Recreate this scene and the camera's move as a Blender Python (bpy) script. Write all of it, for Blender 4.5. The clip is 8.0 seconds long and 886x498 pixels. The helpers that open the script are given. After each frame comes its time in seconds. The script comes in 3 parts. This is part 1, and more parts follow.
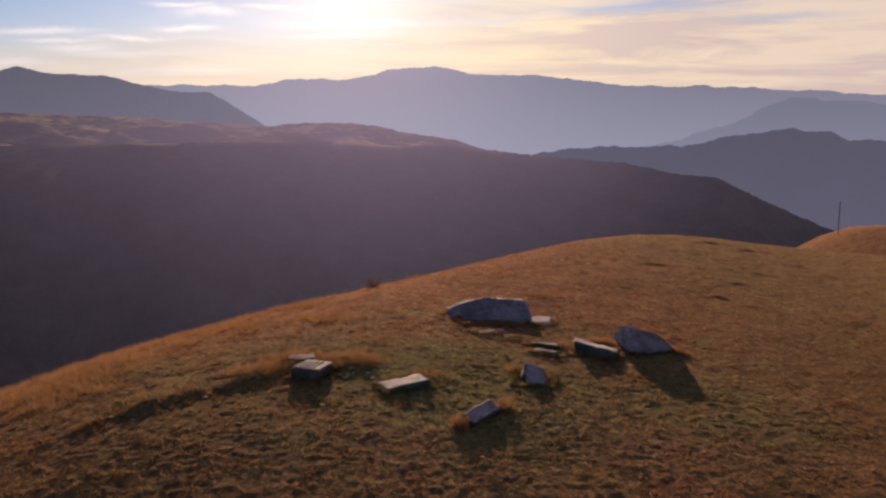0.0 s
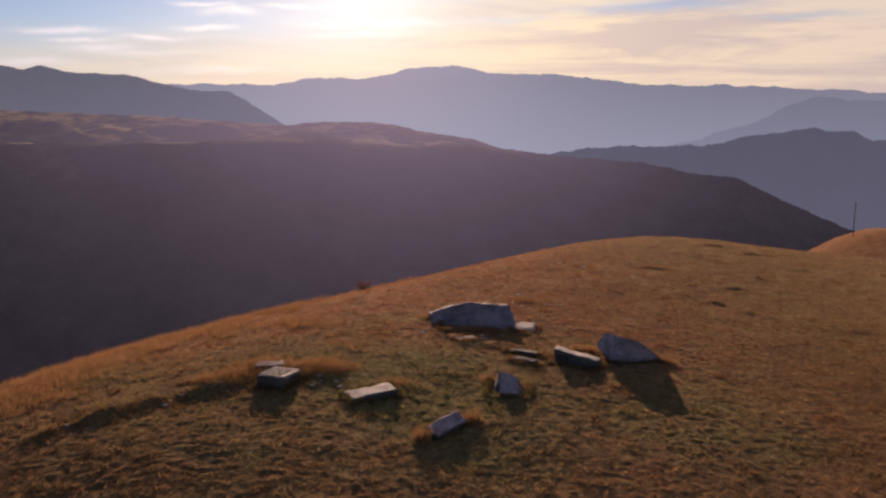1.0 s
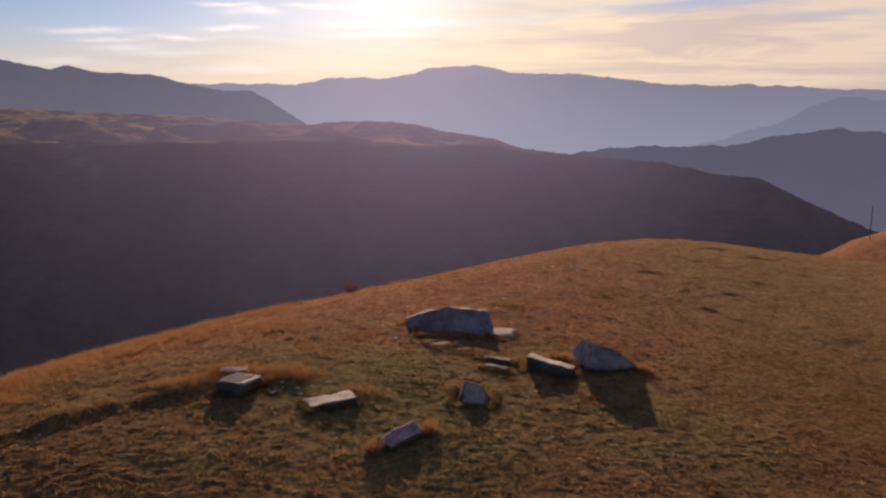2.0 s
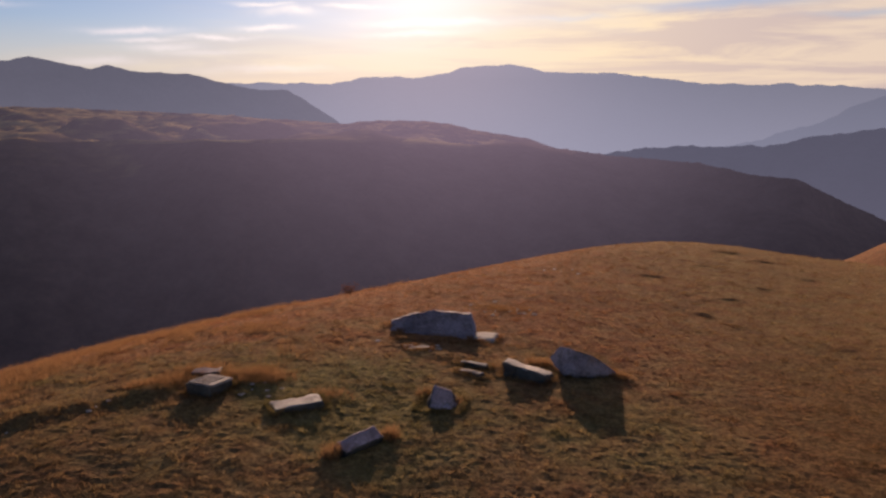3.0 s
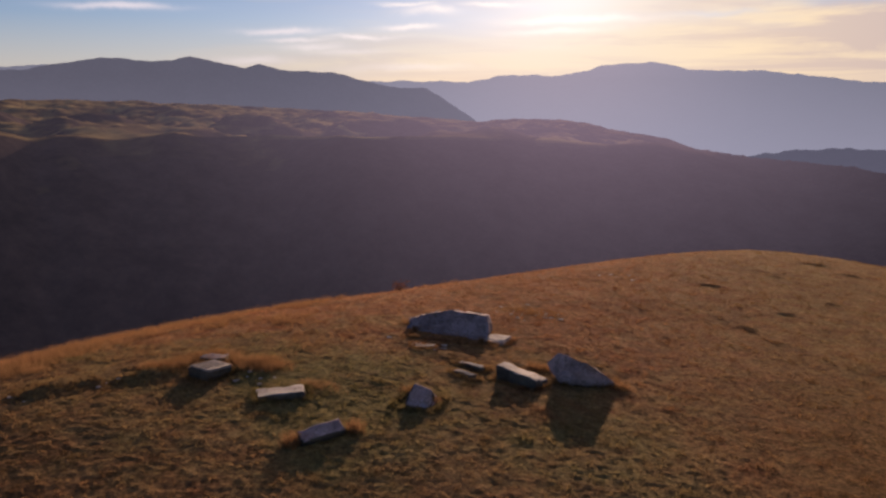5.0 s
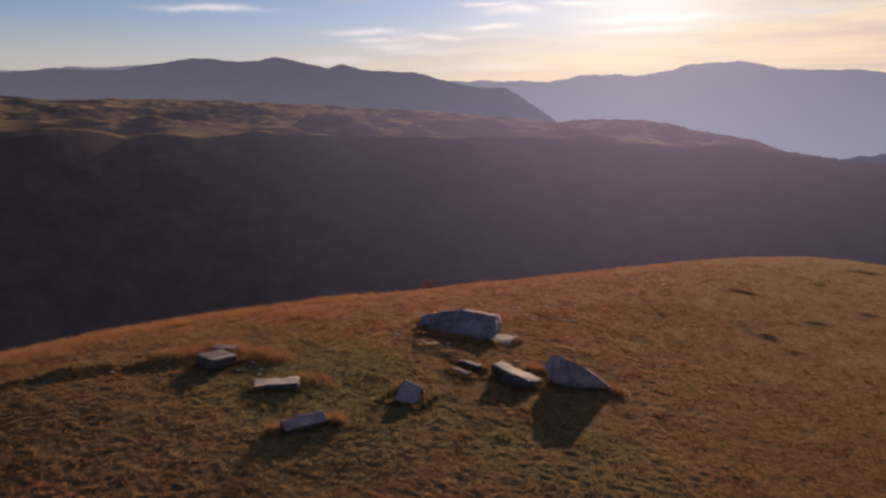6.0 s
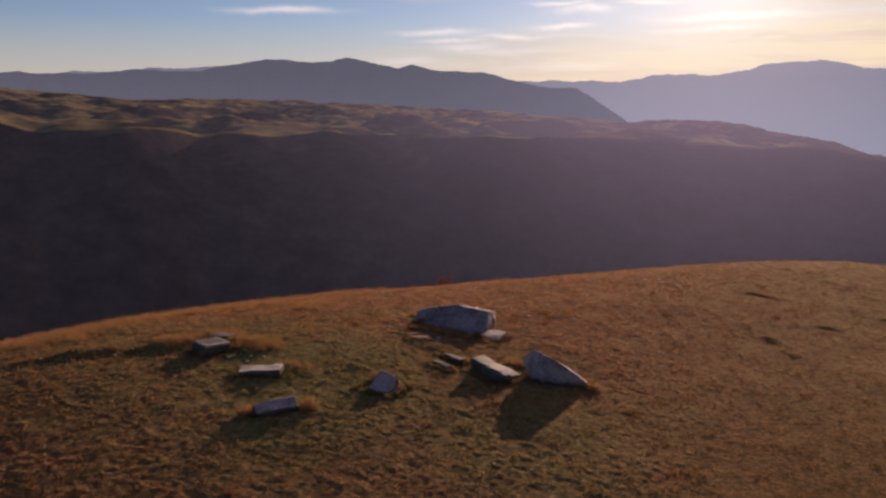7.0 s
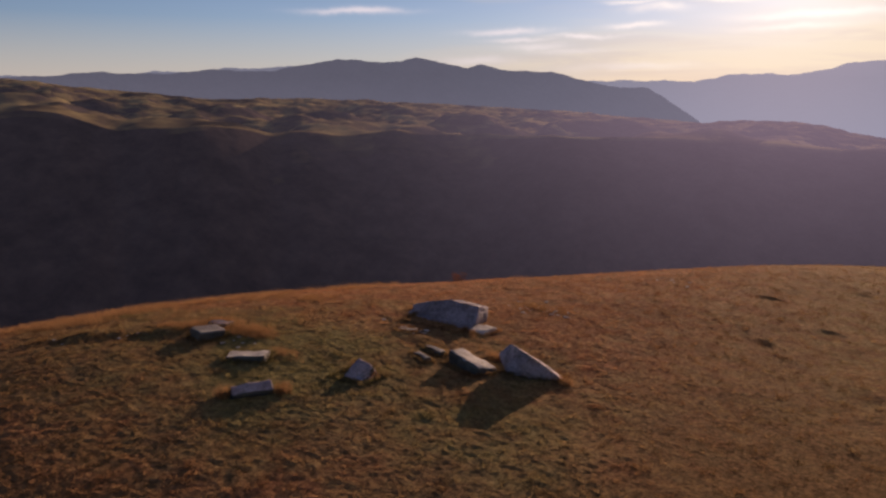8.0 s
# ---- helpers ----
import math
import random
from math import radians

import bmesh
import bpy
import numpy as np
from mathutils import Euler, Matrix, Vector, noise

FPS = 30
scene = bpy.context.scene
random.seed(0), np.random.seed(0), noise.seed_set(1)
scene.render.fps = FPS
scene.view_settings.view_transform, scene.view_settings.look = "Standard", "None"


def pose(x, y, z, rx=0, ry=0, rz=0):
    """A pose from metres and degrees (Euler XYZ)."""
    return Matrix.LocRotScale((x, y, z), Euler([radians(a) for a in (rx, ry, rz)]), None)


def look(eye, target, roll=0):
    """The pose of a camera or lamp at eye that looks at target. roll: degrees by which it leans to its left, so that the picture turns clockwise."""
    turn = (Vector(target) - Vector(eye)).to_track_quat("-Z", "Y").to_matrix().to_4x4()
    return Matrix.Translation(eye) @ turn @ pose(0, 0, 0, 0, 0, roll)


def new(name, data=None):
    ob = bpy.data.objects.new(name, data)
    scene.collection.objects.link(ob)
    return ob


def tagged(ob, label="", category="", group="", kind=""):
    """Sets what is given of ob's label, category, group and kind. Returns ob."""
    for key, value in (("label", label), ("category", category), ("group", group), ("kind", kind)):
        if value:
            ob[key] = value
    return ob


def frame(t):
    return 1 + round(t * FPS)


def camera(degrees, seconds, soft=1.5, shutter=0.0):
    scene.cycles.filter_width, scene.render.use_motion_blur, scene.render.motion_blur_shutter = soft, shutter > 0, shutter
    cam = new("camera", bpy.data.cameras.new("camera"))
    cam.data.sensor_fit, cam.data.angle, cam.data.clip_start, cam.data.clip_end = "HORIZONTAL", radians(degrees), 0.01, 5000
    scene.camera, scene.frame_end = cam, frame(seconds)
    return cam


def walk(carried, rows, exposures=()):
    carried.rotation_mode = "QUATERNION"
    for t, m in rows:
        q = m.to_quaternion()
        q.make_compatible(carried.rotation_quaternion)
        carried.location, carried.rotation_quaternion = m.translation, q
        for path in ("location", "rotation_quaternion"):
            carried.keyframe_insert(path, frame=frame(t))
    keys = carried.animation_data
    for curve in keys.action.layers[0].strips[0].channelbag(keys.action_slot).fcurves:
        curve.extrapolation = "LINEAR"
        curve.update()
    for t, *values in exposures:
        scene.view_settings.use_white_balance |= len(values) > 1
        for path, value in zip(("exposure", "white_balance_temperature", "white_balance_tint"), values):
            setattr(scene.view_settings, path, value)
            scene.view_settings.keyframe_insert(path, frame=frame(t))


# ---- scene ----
cam = camera(58.6, 8.0, soft=2.4)
METRES, EYE, TILT, LEAN, TURN = 17.0, 8.0, -10.5, 0.0, 0.0
ROWS = [
    (0.0, 0.0, 0.0, 0.0, 0.0, 0.0, 0.35),
    (0.5, 0.0366, 0.0244, 0.0034, 0.69, -0.03, 0.2),
    (1.0, 0.0767, 0.0471, 0.0089, 1.29, -0.06, 0.06),
    (1.5, 0.1206, 0.0681, 0.0134, 1.95, -0.07, -0.08),
    (3.0, 0.2672, 0.1011, 0.0257, 5.2, -0.16, -0.74),
    (3.5, 0.3214, 0.1056, 0.0294, 6.8, -0.21, -1.05),
    (4.0, 0.3789, 0.1101, 0.0318, 9.03, -0.29, -1.49),
    (4.5, 0.4397, 0.1164, 0.0345, 11.83, -0.42, -2.08),
    (6.0, 0.647, 0.1405, 0.0465, 20.41, -0.91, -3.78),
    (6.5, 0.7236, 0.1518, 0.0491, 22.87, -1.07, -4.22),
    (7.0, 0.804, 0.1649, 0.0503, 25.31, -1.26, -4.64),
    (7.5, 0.8861, 0.1802, 0.0522, 27.7, -1.48, -5.07),
    (8.0, 0.9692, 0.1945, 0.0577, 30.16, -1.71, -5.51),
]
walk(cam, [(t, pose(0, 0, EYE, TILT, LEAN, TURN) @ pose(METRES * x, METRES * y, METRES * z, 90 + pitch, roll, yaw)) for t, x, y, z, yaw, pitch, roll in ROWS],
     exposures=((0.0, 0.46, 6500, 33), (4.0, 0.40, 6500, 33), (8.0, 0.32, 6500, 33)))

# ---- sky and sun ----
SUN_AZ, SUN_EL = -6.5, 10.7            # degrees from +y towards +x, degrees above the horizon
SUN_DIR = Vector((math.sin(radians(SUN_AZ)) * math.cos(radians(SUN_EL)), math.cos(radians(SUN_AZ)) * math.cos(radians(SUN_EL)), math.sin(radians(SUN_EL))))
SKY_STRENGTH, SUN_STRENGTH = 0.058, 5.0


def node(tree, kind, at=None, **values):
    """A node with its properties (lower-case attributes) and input values set."""
    n = tree.nodes.new(kind)
    for key, value in (at or {}).items():
        n.inputs[key].default_value = value
    for key, value in values.items():
        setattr(n, key, value)
    return n


def ramp(tree, source, stops):
    n = tree.nodes.new("ShaderNodeValToRGB")
    el = n.color_ramp.elements
    while len(el) < len(stops):
        el.new(0.5)
    for e, (p, c) in zip(el, stops):
        e.position, e.color = p, (*c, 1) if len(c) == 3 else c
    tree.links.new(source, n.inputs[0])
    return n.outputs[0]


def math_node(tree, op, a, b=0.0, clamp=False):
    n = tree.nodes.new("ShaderNodeMath")
    n.operation, n.use_clamp = op, clamp
    for i, v in enumerate((a, b)):
        if isinstance(v, (int, float)):
            n.inputs[i].default_value = v
        else:
            tree.links.new(v, n.inputs[i])
    return n.outputs[0]


def mix_colour(tree, fac, a, b, blend="MIX"):
    n = tree.nodes.new("ShaderNodeMix")
    n.data_type, n.blend_type = "RGBA", blend
    for i, v in ((0, fac), (6, a), (7, b)):
        if isinstance(v, (int, float)):
            n.inputs[i].default_value = v
        elif isinstance(v, tuple):
            n.inputs[i].default_value = (*v, 1)
        else:
            tree.links.new(v, n.inputs[i])
    return n.outputs[2]


def make_world():
    world = bpy.data.worlds.new("evening_sky")
    scene.world = world
    world.use_nodes = True
    tree = world.node_tree
    tree.nodes.clear()
    link = tree.links.new
    sky = node(tree, "ShaderNodeTexSky", sky_type="NISHITA", sun_disc=False, sun_elevation=radians(SUN_EL),
               sun_rotation=radians(SUN_AZ), altitude=1300, air_density=1.0, dust_density=0.5, ozone_density=3.0)
    where = tree.nodes.new("ShaderNodeTexCoord").outputs["Generated"]
    split = tree.nodes.new("ShaderNodeSeparateXYZ")
    link(where, split.inputs[0])
    # bearing and elevation in degrees, a little ruffled
    ruffle = node(tree, "ShaderNodeTexNoise", {"Scale": 9.0, "Detail": 5.0, "Roughness": 0.6})
    link(where, ruffle.inputs[0])
    wave = math_node(tree, "SUBTRACT", ruffle.outputs[0], 0.5)
    az = math_node(tree, "MULTIPLY", math_node(tree, "ARCTAN2", split.outputs[0], split.outputs[1]), 57.2958)
    el = math_node(tree, "MULTIPLY", math_node(tree, "ARCSINE", split.outputs[2]), 57.2958)
    az_r = math_node(tree, "ADD", az, math_node(tree, "MULTIPLY", wave, 5.0))
    el_r = math_node(tree, "ADD", el, math_node(tree, "MULTIPLY", wave, 1.3))
    # how near the sun a part of the sky is: clouds and haze shine there
    dot = node(tree, "ShaderNodeVectorMath", operation="DOT_PRODUCT")
    link(where, dot.inputs[0])
    dot.inputs[1].default_value = SUN_DIR
    cosine = math_node(tree, "MAXIMUM", dot.outputs["Value"], 0.0)
    near, aureole = math_node(tree, "POWER", cosine, 26.0), math_node(tree, "POWER", cosine, 330.0)
    # a high veil, thick towards +x, drawn out in bands along the horizon
    stretch = node(tree, "ShaderNodeMapping", {"Scale": (2.6, 2.6, 26.0), "Location": (1.7, 0.4, 2.2), "Rotation": (0.0, 0.05, 0.0)})
    link(where, stretch.inputs[0])
    bands = node(tree, "ShaderNodeTexNoise", {"Scale": 1.5, "Detail": 8.0, "Roughness": 0.62, "Distortion": 0.5})
    link(stretch.outputs[0], bands.inputs[0])
    broad = node(tree, "ShaderNodeMapping", {"Scale": (1.1, 1.1, 9.0), "Location": (0.3, 2.0, 0.75)})
    link(where, broad.inputs[0])
    veil = node(tree, "ShaderNodeTexNoise", {"Scale": 1.6, "Detail": 4.0, "Roughness": 0.5})
    link(broad.outputs[0], veil.inputs[0])
    side = math_node(tree, "MULTIPLY", math_node(tree, "ADD", az, 27.0), 0.0285)
    # unseen part of the veil, added for fill light: cleared behind, thin overhead
    side = math_node(tree, "MINIMUM", side, math_node(tree, "MULTIPLY", math_node(tree, "SUBTRACT", 110.0, az), 0.0172))
    haze = math_node(tree, "MAXIMUM", math_node(tree, "MULTIPLY", math_node(tree, "SUBTRACT", 5.5, el), 0.07), -0.6)
    cover = math_node(tree, "ADD", math_node(tree, "ADD", side, haze), math_node(tree, "MULTIPLY", math_node(tree, "SUBTRACT", veil.outputs[0], 0.52), 2.3), clamp=True)
    cover = math_node(tree, "MULTIPLY", cover, 0.93)
    bright = ramp(tree, near, [(0.0, (9.8, 8.6, 6.0)), (0.35, (12.4, 10.8, 6.4)), (0.7, (12.2, 11.1, 7.3)), (1.0, (12.0, 11.6, 8.6))])
    shade = ramp(tree, near, [(0.0, (7.7, 6.7, 5.4)), (0.5, (10.2, 8.9, 6.3)), (1.0, (11.6, 10.8, 8.0))])
    cloud = mix_colour(tree, ramp(tree, bands.outputs[0], [(0.43, (0, 0, 0)), (0.57, (1, 1, 1))]), shade, bright)
    # gaps of clear sky in the veil: bearing, elevation, half length, half height, depth
    for a0, e0, wide, high, depth in ((14.0, 6.3, 5.0, 0.38, 0.75), (22.5, 5.3, 3.5, 0.22, 0.5), (3.5, 5.6, 2.5, 0.16, 0.4), (29.0, 7.0, 4.0, 0.5, 0.6)):
        u = math_node(tree, "MULTIPLY", math_node(tree, "SUBTRACT", az_r, a0), 1.0 / wide)
        v = math_node(tree, "MULTIPLY", math_node(tree, "SUBTRACT", el_r, e0), 1.0 / high)
        far = math_node(tree, "ADD", math_node(tree, "MULTIPLY", u, u), math_node(tree, "MULTIPLY", v, v))
        cover = math_node(tree, "MULTIPLY", cover, math_node(tree, "SUBTRACT", 1.0, math_node(tree, "MULTIPLY", math_node(tree, "POWER", 0.45, far), depth)))
    low_haze = math_node(tree, "MULTIPLY", math_node(tree, "MULTIPLY", math_node(tree, "SUBTRACT", 5.4, el), 0.19, clamp=True), 0.75)
    clouded = mix_colour(tree, cover, mix_colour(tree, low_haze, sky.outputs[0], (7.5, 7.0, 5.7)), cloud)
    # single cirrus streaks: bearing, elevation, half length, half height, density
    streaks = ((-26.1, 4.6, 2.0, 0.17, 0.7), (-25.2, 4.05, 1.5, 0.13, 0.6), (-24.0, 3.6, 1.6, 0.20, 0.5), (-21.0, 4.25, 1.9, 0.13, 0.8), (-21.6, 3.3, 2.2, 0.16, 0.35), (-17.6, 4.9, 1.3, 0.16, 0.9), (-16.0, 6.05, 1.5, 0.28, 0.8),
               (-17.8, 6.45, 1.5, 0.13, 0.8), (-7.5, 4.6, 2.6, 0.18, 0.6), (-6.2, 5.35, 3.6, 0.22, 0.8), (-28.0, 2.7, 2.0, 0.24, 0.4), (-17.2, 2.2, 3.2, 0.22, 0.4), (-36.4, 6.0, 2.6, 0.18, 0.75), (-11.6, 6.5, 1.8, 0.14, 0.8))
    total = None
    for a0, e0, wide, high, dense in streaks:
        u = math_node(tree, "MULTIPLY", math_node(tree, "SUBTRACT", az_r, a0), 1.0 / wide)
        v = math_node(tree, "MULTIPLY", math_node(tree, "SUBTRACT", el_r, e0), 1.0 / high)
        far = math_node(tree, "ADD", math_node(tree, "MULTIPLY", u, u), math_node(tree, "MULTIPLY", v, v))
        blob = math_node(tree, "MULTIPLY", math_node(tree, "POWER", 0.45, far), dense)
        total = blob if total is None else math_node(tree, "MAXIMUM", total, blob)
    clouded = mix_colour(tree, total, clouded, ramp(tree, near, [(0.0, (11.0, 11.0, 10.2)), (1.0, (15.5, 15.5, 12.5))]))
    shine = mix_colour(tree, aureole, clouded, (5.0, 4.9, 3.8), "ADD")
    back = node(tree, "ShaderNodeBackground", {"Strength": SKY_STRENGTH})
    link(shine, back.inputs[0])
    out = tree.nodes.new("ShaderNodeOutputWorld")
    link(back.outputs[0], out.inputs[0])


make_world()
sun = new("sun", bpy.data.lights.new("sun", "SUN"))
sun.data.energy, sun.data.angle, sun.data.color = SUN_STRENGTH, radians(0.6), (1.0, 0.74, 0.46)
sun.matrix_world = look((0, 0, 60), Vector((0, 0, 60)) - SUN_DIR)


# ---- the lie of the land ----
class Grain:
    """Smooth value noise on a lattice, for whole arrays of places at once."""

    def __init__(self, seed):
        self.table = np.random.RandomState(seed).rand(256, 256)

    def at(self, x, y):
        xi, yi = np.floor(x).astype(int), np.floor(y).astype(int)
        u, v = x - xi, y - yi
        u, v = u * u * (3 - 2 * u), v * v * (3 - 2 * v)
        a, b = self.table[xi & 255, yi & 255], self.table[(xi + 1) & 255, yi & 255]
        c, d = self.table[xi & 255, (yi + 1) & 255], self.table[(xi + 1) & 255, (yi + 1) & 255]
        return (a * (1 - u) + b * u) * (1 - v) + (c * (1 - u) + d * u) * v - 0.5

    def fractal(self, x, y, octaves=4, gain=0.5):
        total, size = 0.0, 1.0
        for k in range(octaves):
            total = total + size * self.at(x * 2 ** k + 17.3 * k, y * 2 ** k + 9.1 * k)
            size *= gain
        return total


GRAIN = Grain(3)
# the hilltop: height as a polynomial in ((x - 4) / 20)^i ((y - 30) / 20)^j
HILL = {(0, 0): -0.027, (0, 1): -0.329, (0, 2): -0.863, (0, 3): -0.229, (0, 4): -0.356, (1, 0): -1.188, (1, 1): 1.689, (1, 2): 3.075,
        (1, 3): 0.91, (2, 0): -1.703, (2, 1): -3.64, (2, 2): -2.671, (3, 0): 2.68, (3, 1): 0.817, (4, 0): 0.106}
VALLEY = -420.0
KNOLL = (55.0, 97.0)


def lie(x, y):
    """Height of the land round the stones without its small relief."""
    x, y = np.asarray(x, float), np.asarray(y, float)
    xc, yc = np.clip(x, -22.0, 27.0), np.clip(y, 6.0, 64.0)
    u, v = (xc - 4.0) / 20.0, (yc - 30.0) / 20.0
    h = sum(c * u ** i * v ** j for (i, j), c in HILL.items())
    over = np.hypot(x - xc, y - yc)
    h = h - 0.55 * over - 0.004 * np.minimum(over, 60.0) ** 2 * (over > 0)
    # a grassy knoll beyond the shoulder of the hill
    kx, ky = x - KNOLL[0], y - KNOLL[1]
    along = np.where(kx < 0, kx / 12.5, kx / 30.0)
    across = np.where(ky < 0, ky / 46.0, ky / 14.0)
    knoll = -7.3 - 14.0 * (1 - np.exp(-0.5 * (along ** 2 + across ** 2))) - 0.9 * np.maximum(np.hypot(kx, ky) - 30.0, 0.0)
    h = np.where((over > 4) & (knoll > h), knoll, h)
    return np.maximum(h, VALLEY + 30.0 * GRAIN.fractal(x / 300.0, y / 300.0, 2))


# humps of turf and anthills: x, y, height, half width, half depth
HUMPS = ((11.3, 42.0, 0.30, 0.8, 0.25), (6.05, 40.6, 0.24, 0.35, 0.25), (7.3, 41.6, 0.2, 0.25, 0.2), (12.35, 34.5, 0.28, 0.35, 0.3), (14.3, 37.7, 0.22, 0.5, 0.2),
         (16.6, 40.8, 0.2, 0.4, 0.25), (18.1, 53.0, 0.3, 0.9, 0.3), (19.4, 49.6, 0.3, 0.8, 0.3), (12.0, 50.5, 0.2, 0.9, 0.3), (9.0, 47.0, 0.22, 0.5, 0.3),
         (15.0, 46.5, 0.2, 0.6, 0.25), (-1.0, 21.7, 0.16, 0.9, 0.25), (-2.6, 22.2, 0.14, 0.6, 0.35), (2.4, 26.0, 0.12, 0.9, 0.3), (16.5, 30.5, 0.14, 0.4, 0.3), (20.0, 44.0, 0.25, 0.7, 0.3))


def relief(x, y):
    """Humps, tussocks and the low turf bank."""
    x, y = np.asarray(x, float), np.asarray(y, float)
    small = 0.055 * GRAIN.fractal(x / 2.6, y / 2.6, 3) + (1 - 0.55 * np.clip((x - 8.0) / 6.0, 0, 1)) * (0.024 * GRAIN.fractal(x / 0.15 + 11, y / 0.12 + 5, 2, 0.6) + 0.040 * np.maximum(GRAIN.fractal(x / 0.25 + 40 + 0.8 * GRAIN.at(y / 0.9, x / 0.9), y / 0.15, 2, 0.6), -0.05))
    # bank of turf running out from the lattice slab
    line = 20.9 + 0.72 * (x + 6.0) + 0.5 * GRAIN.at(x / 1.7, x * 0 + 3.3)
    bank = np.maximum(0.10 + 0.36 * GRAIN.fractal(x / 1.1, y / 1.6 + 7.7, 3), 0.02) / (1 + np.exp(np.clip(-(y - line) / 0.10, -40, 40))) * np.exp(-np.maximum(y - line, 0) / 1.2) * (1 / (1 + np.exp(np.clip((x + 4.6) / 0.4, -40, 40))))
    for hx, hy, tall, wide, deep in HUMPS:
        small = small + 0.33 * tall * np.exp(-((x - hx + 0.5 * (y - hy)) / wide) ** 2 - ((y - hy) / deep) ** 2)
    # a shallow pit between the fallen edging slabs
    small = small - 0.08 * np.exp(-((x - 3.3 + 0.4 * (y - 24.8)) / 0.7) ** 2 - ((y - 24.75 + 0.4 * (x - 3.3)) / 0.33) ** 2)
    fade = np.clip((60.0 - np.hypot(x - 5, y - 30)) / 20.0, 0, 1)
    return (small + bank) * fade


def height(x, y):
    return lie(x, y) + relief(x, y)


# ---- materials ----
def material(name):
    m = bpy.data.materials.new(name)
    m.use_nodes = True
    m.node_tree.nodes.clear()
    out = m.node_tree.nodes.new("ShaderNodeOutputMaterial")
    return m, m.node_tree, out


def noise_at(tree, scale, detail=4.0, rough=0.55, stretch=None):
    where = tree.nodes.new("ShaderNodeTexCoord").outputs["Object"]
    if stretch:
        m = node(tree, "ShaderNodeMapping", {"Scale": stretch})
        tree.links.new(where, m.inputs[0])
        where = m.outputs[0]
    n = node(tree, "ShaderNodeTexNoise", {"Scale": scale, "Detail": detail, "Roughness": rough})
    tree.links.new(where, n.inputs[0])
    return n.outputs[0]


def turf_colour(tree):
    """Autumn pasture: green in the grazed hollow round the stones, rust and straw outside it."""
    where = tree.nodes.new("ShaderNodeNewGeometry").outputs["Position"]
    big = node(tree, "ShaderNodeTexNoise", {"Scale": 0.16, "Detail": 4.0, "Roughness": 0.6})
    mid = node(tree, "ShaderNodeTexNoise", {"Scale": 1.1, "Detail": 5.0, "Roughness": 0.65})
    for n in (big, mid):
        tree.links.new(where, n.inputs[0])
    centre = node(tree, "ShaderNodeVectorMath", {1: (0.6, 21.2, 0.0)}, operation="SUBTRACT")
    tree.links.new(where, centre.inputs[0])
    shape = node(tree, "ShaderNodeVectorMath", {1: (0.072, 0.128, 0.0)}, operation="MULTIPLY")
    tree.links.new(centre.outputs[0], shape.inputs[0])
    reach = node(tree, "ShaderNodeVectorMath", operation="LENGTH")
    tree.links.new(shape.outputs[0], reach.inputs[0])
    green = math_node(tree, "ADD", math_node(tree, "SUBTRACT", 1.15, reach.outputs["Value"]), math_node(tree, "MULTIPLY", math_node(tree, "SUBTRACT", big.outputs[0], 0.5), 2.2))
    spot = tree.nodes.new("ShaderNodeSeparateXYZ")
    tree.links.new(where, spot.inputs[0])
    shoulder = math_node(tree, "MULTIPLY", math_node(tree, "SUBTRACT", spot.outputs[0], 5.0), 0.10, clamp=True)
    shoulder = math_node(tree, "MULTIPLY", shoulder, math_node(tree, "MULTIPLY", math_node(tree, "SUBTRACT", 45.0, spot.outputs[0]), 0.1, clamp=True))
    green = math_node(tree, "MAXIMUM", green, math_node(tree, "MULTIPLY", shoulder, 0.50))
    green = math_node(tree, "ADD", green, math_node(tree, "MULTIPLY", math_node(tree, "SUBTRACT", mid.outputs[0], 0.5), 1.2), clamp=True)
    dry = ramp(tree, mid.outputs[0], [(0.3, (0.238, 0.109, 0.055)), (0.5, (0.294, 0.148, 0.075)), (0.7, (0.350, 0.193, 0.102))])
    lush = ramp(tree, mid.outputs[0], [(0.3, (0.148, 0.121, 0.050)), (0.55, (0.198, 0.162, 0.068)), (0.75, (0.254, 0.198, 0.093))])
    speck = node(tree, "ShaderNodeTexNoise", {"Scale": 4.5, "Detail": 4.0, "Roughness": 0.7})
    tree.links.new(where, speck.inputs[0])
    bare = node(tree, "ShaderNodeTexNoise", {"Scale": 0.55, "Detail": 5.0, "Roughness": 0.65})
    shifted = node(tree, "ShaderNodeVectorMath", {1: (31.0, 17.0, 5.0)}, operation="ADD")
    tree.links.new(where, shifted.inputs[0])
    tree.links.new(shifted.outputs[0], bare.inputs[0])
    worn = math_node(tree, "MULTIPLY", ramp(tree, bare.outputs[0], [(0.52, (0, 0, 0)), (0.66, (1, 1, 1))]), 0.55)
    mottle = ramp(tree, speck.outputs[0], [(0.32, (0.70, 0.68, 0.66)), (0.5, (0.98, 0.98, 0.98)), (0.66, (1.28, 1.26, 1.20))])
    # darker brown turf low on the +x flank
    flank = math_node(tree, "MULTIPLY", math_node(tree, "MULTIPLY", math_node(tree, "SUBTRACT", spot.outputs[0], 8.5), 0.16, clamp=True), math_node(tree, "MULTIPLY", math_node(tree, "SUBTRACT", 33.0, spot.outputs[1]), 0.09, clamp=True))
    sward = mix_colour(tree, math_node(tree, "MULTIPLY", flank, 0.8), mix_colour(tree, green, dry, lush), (0.165, 0.094, 0.039))
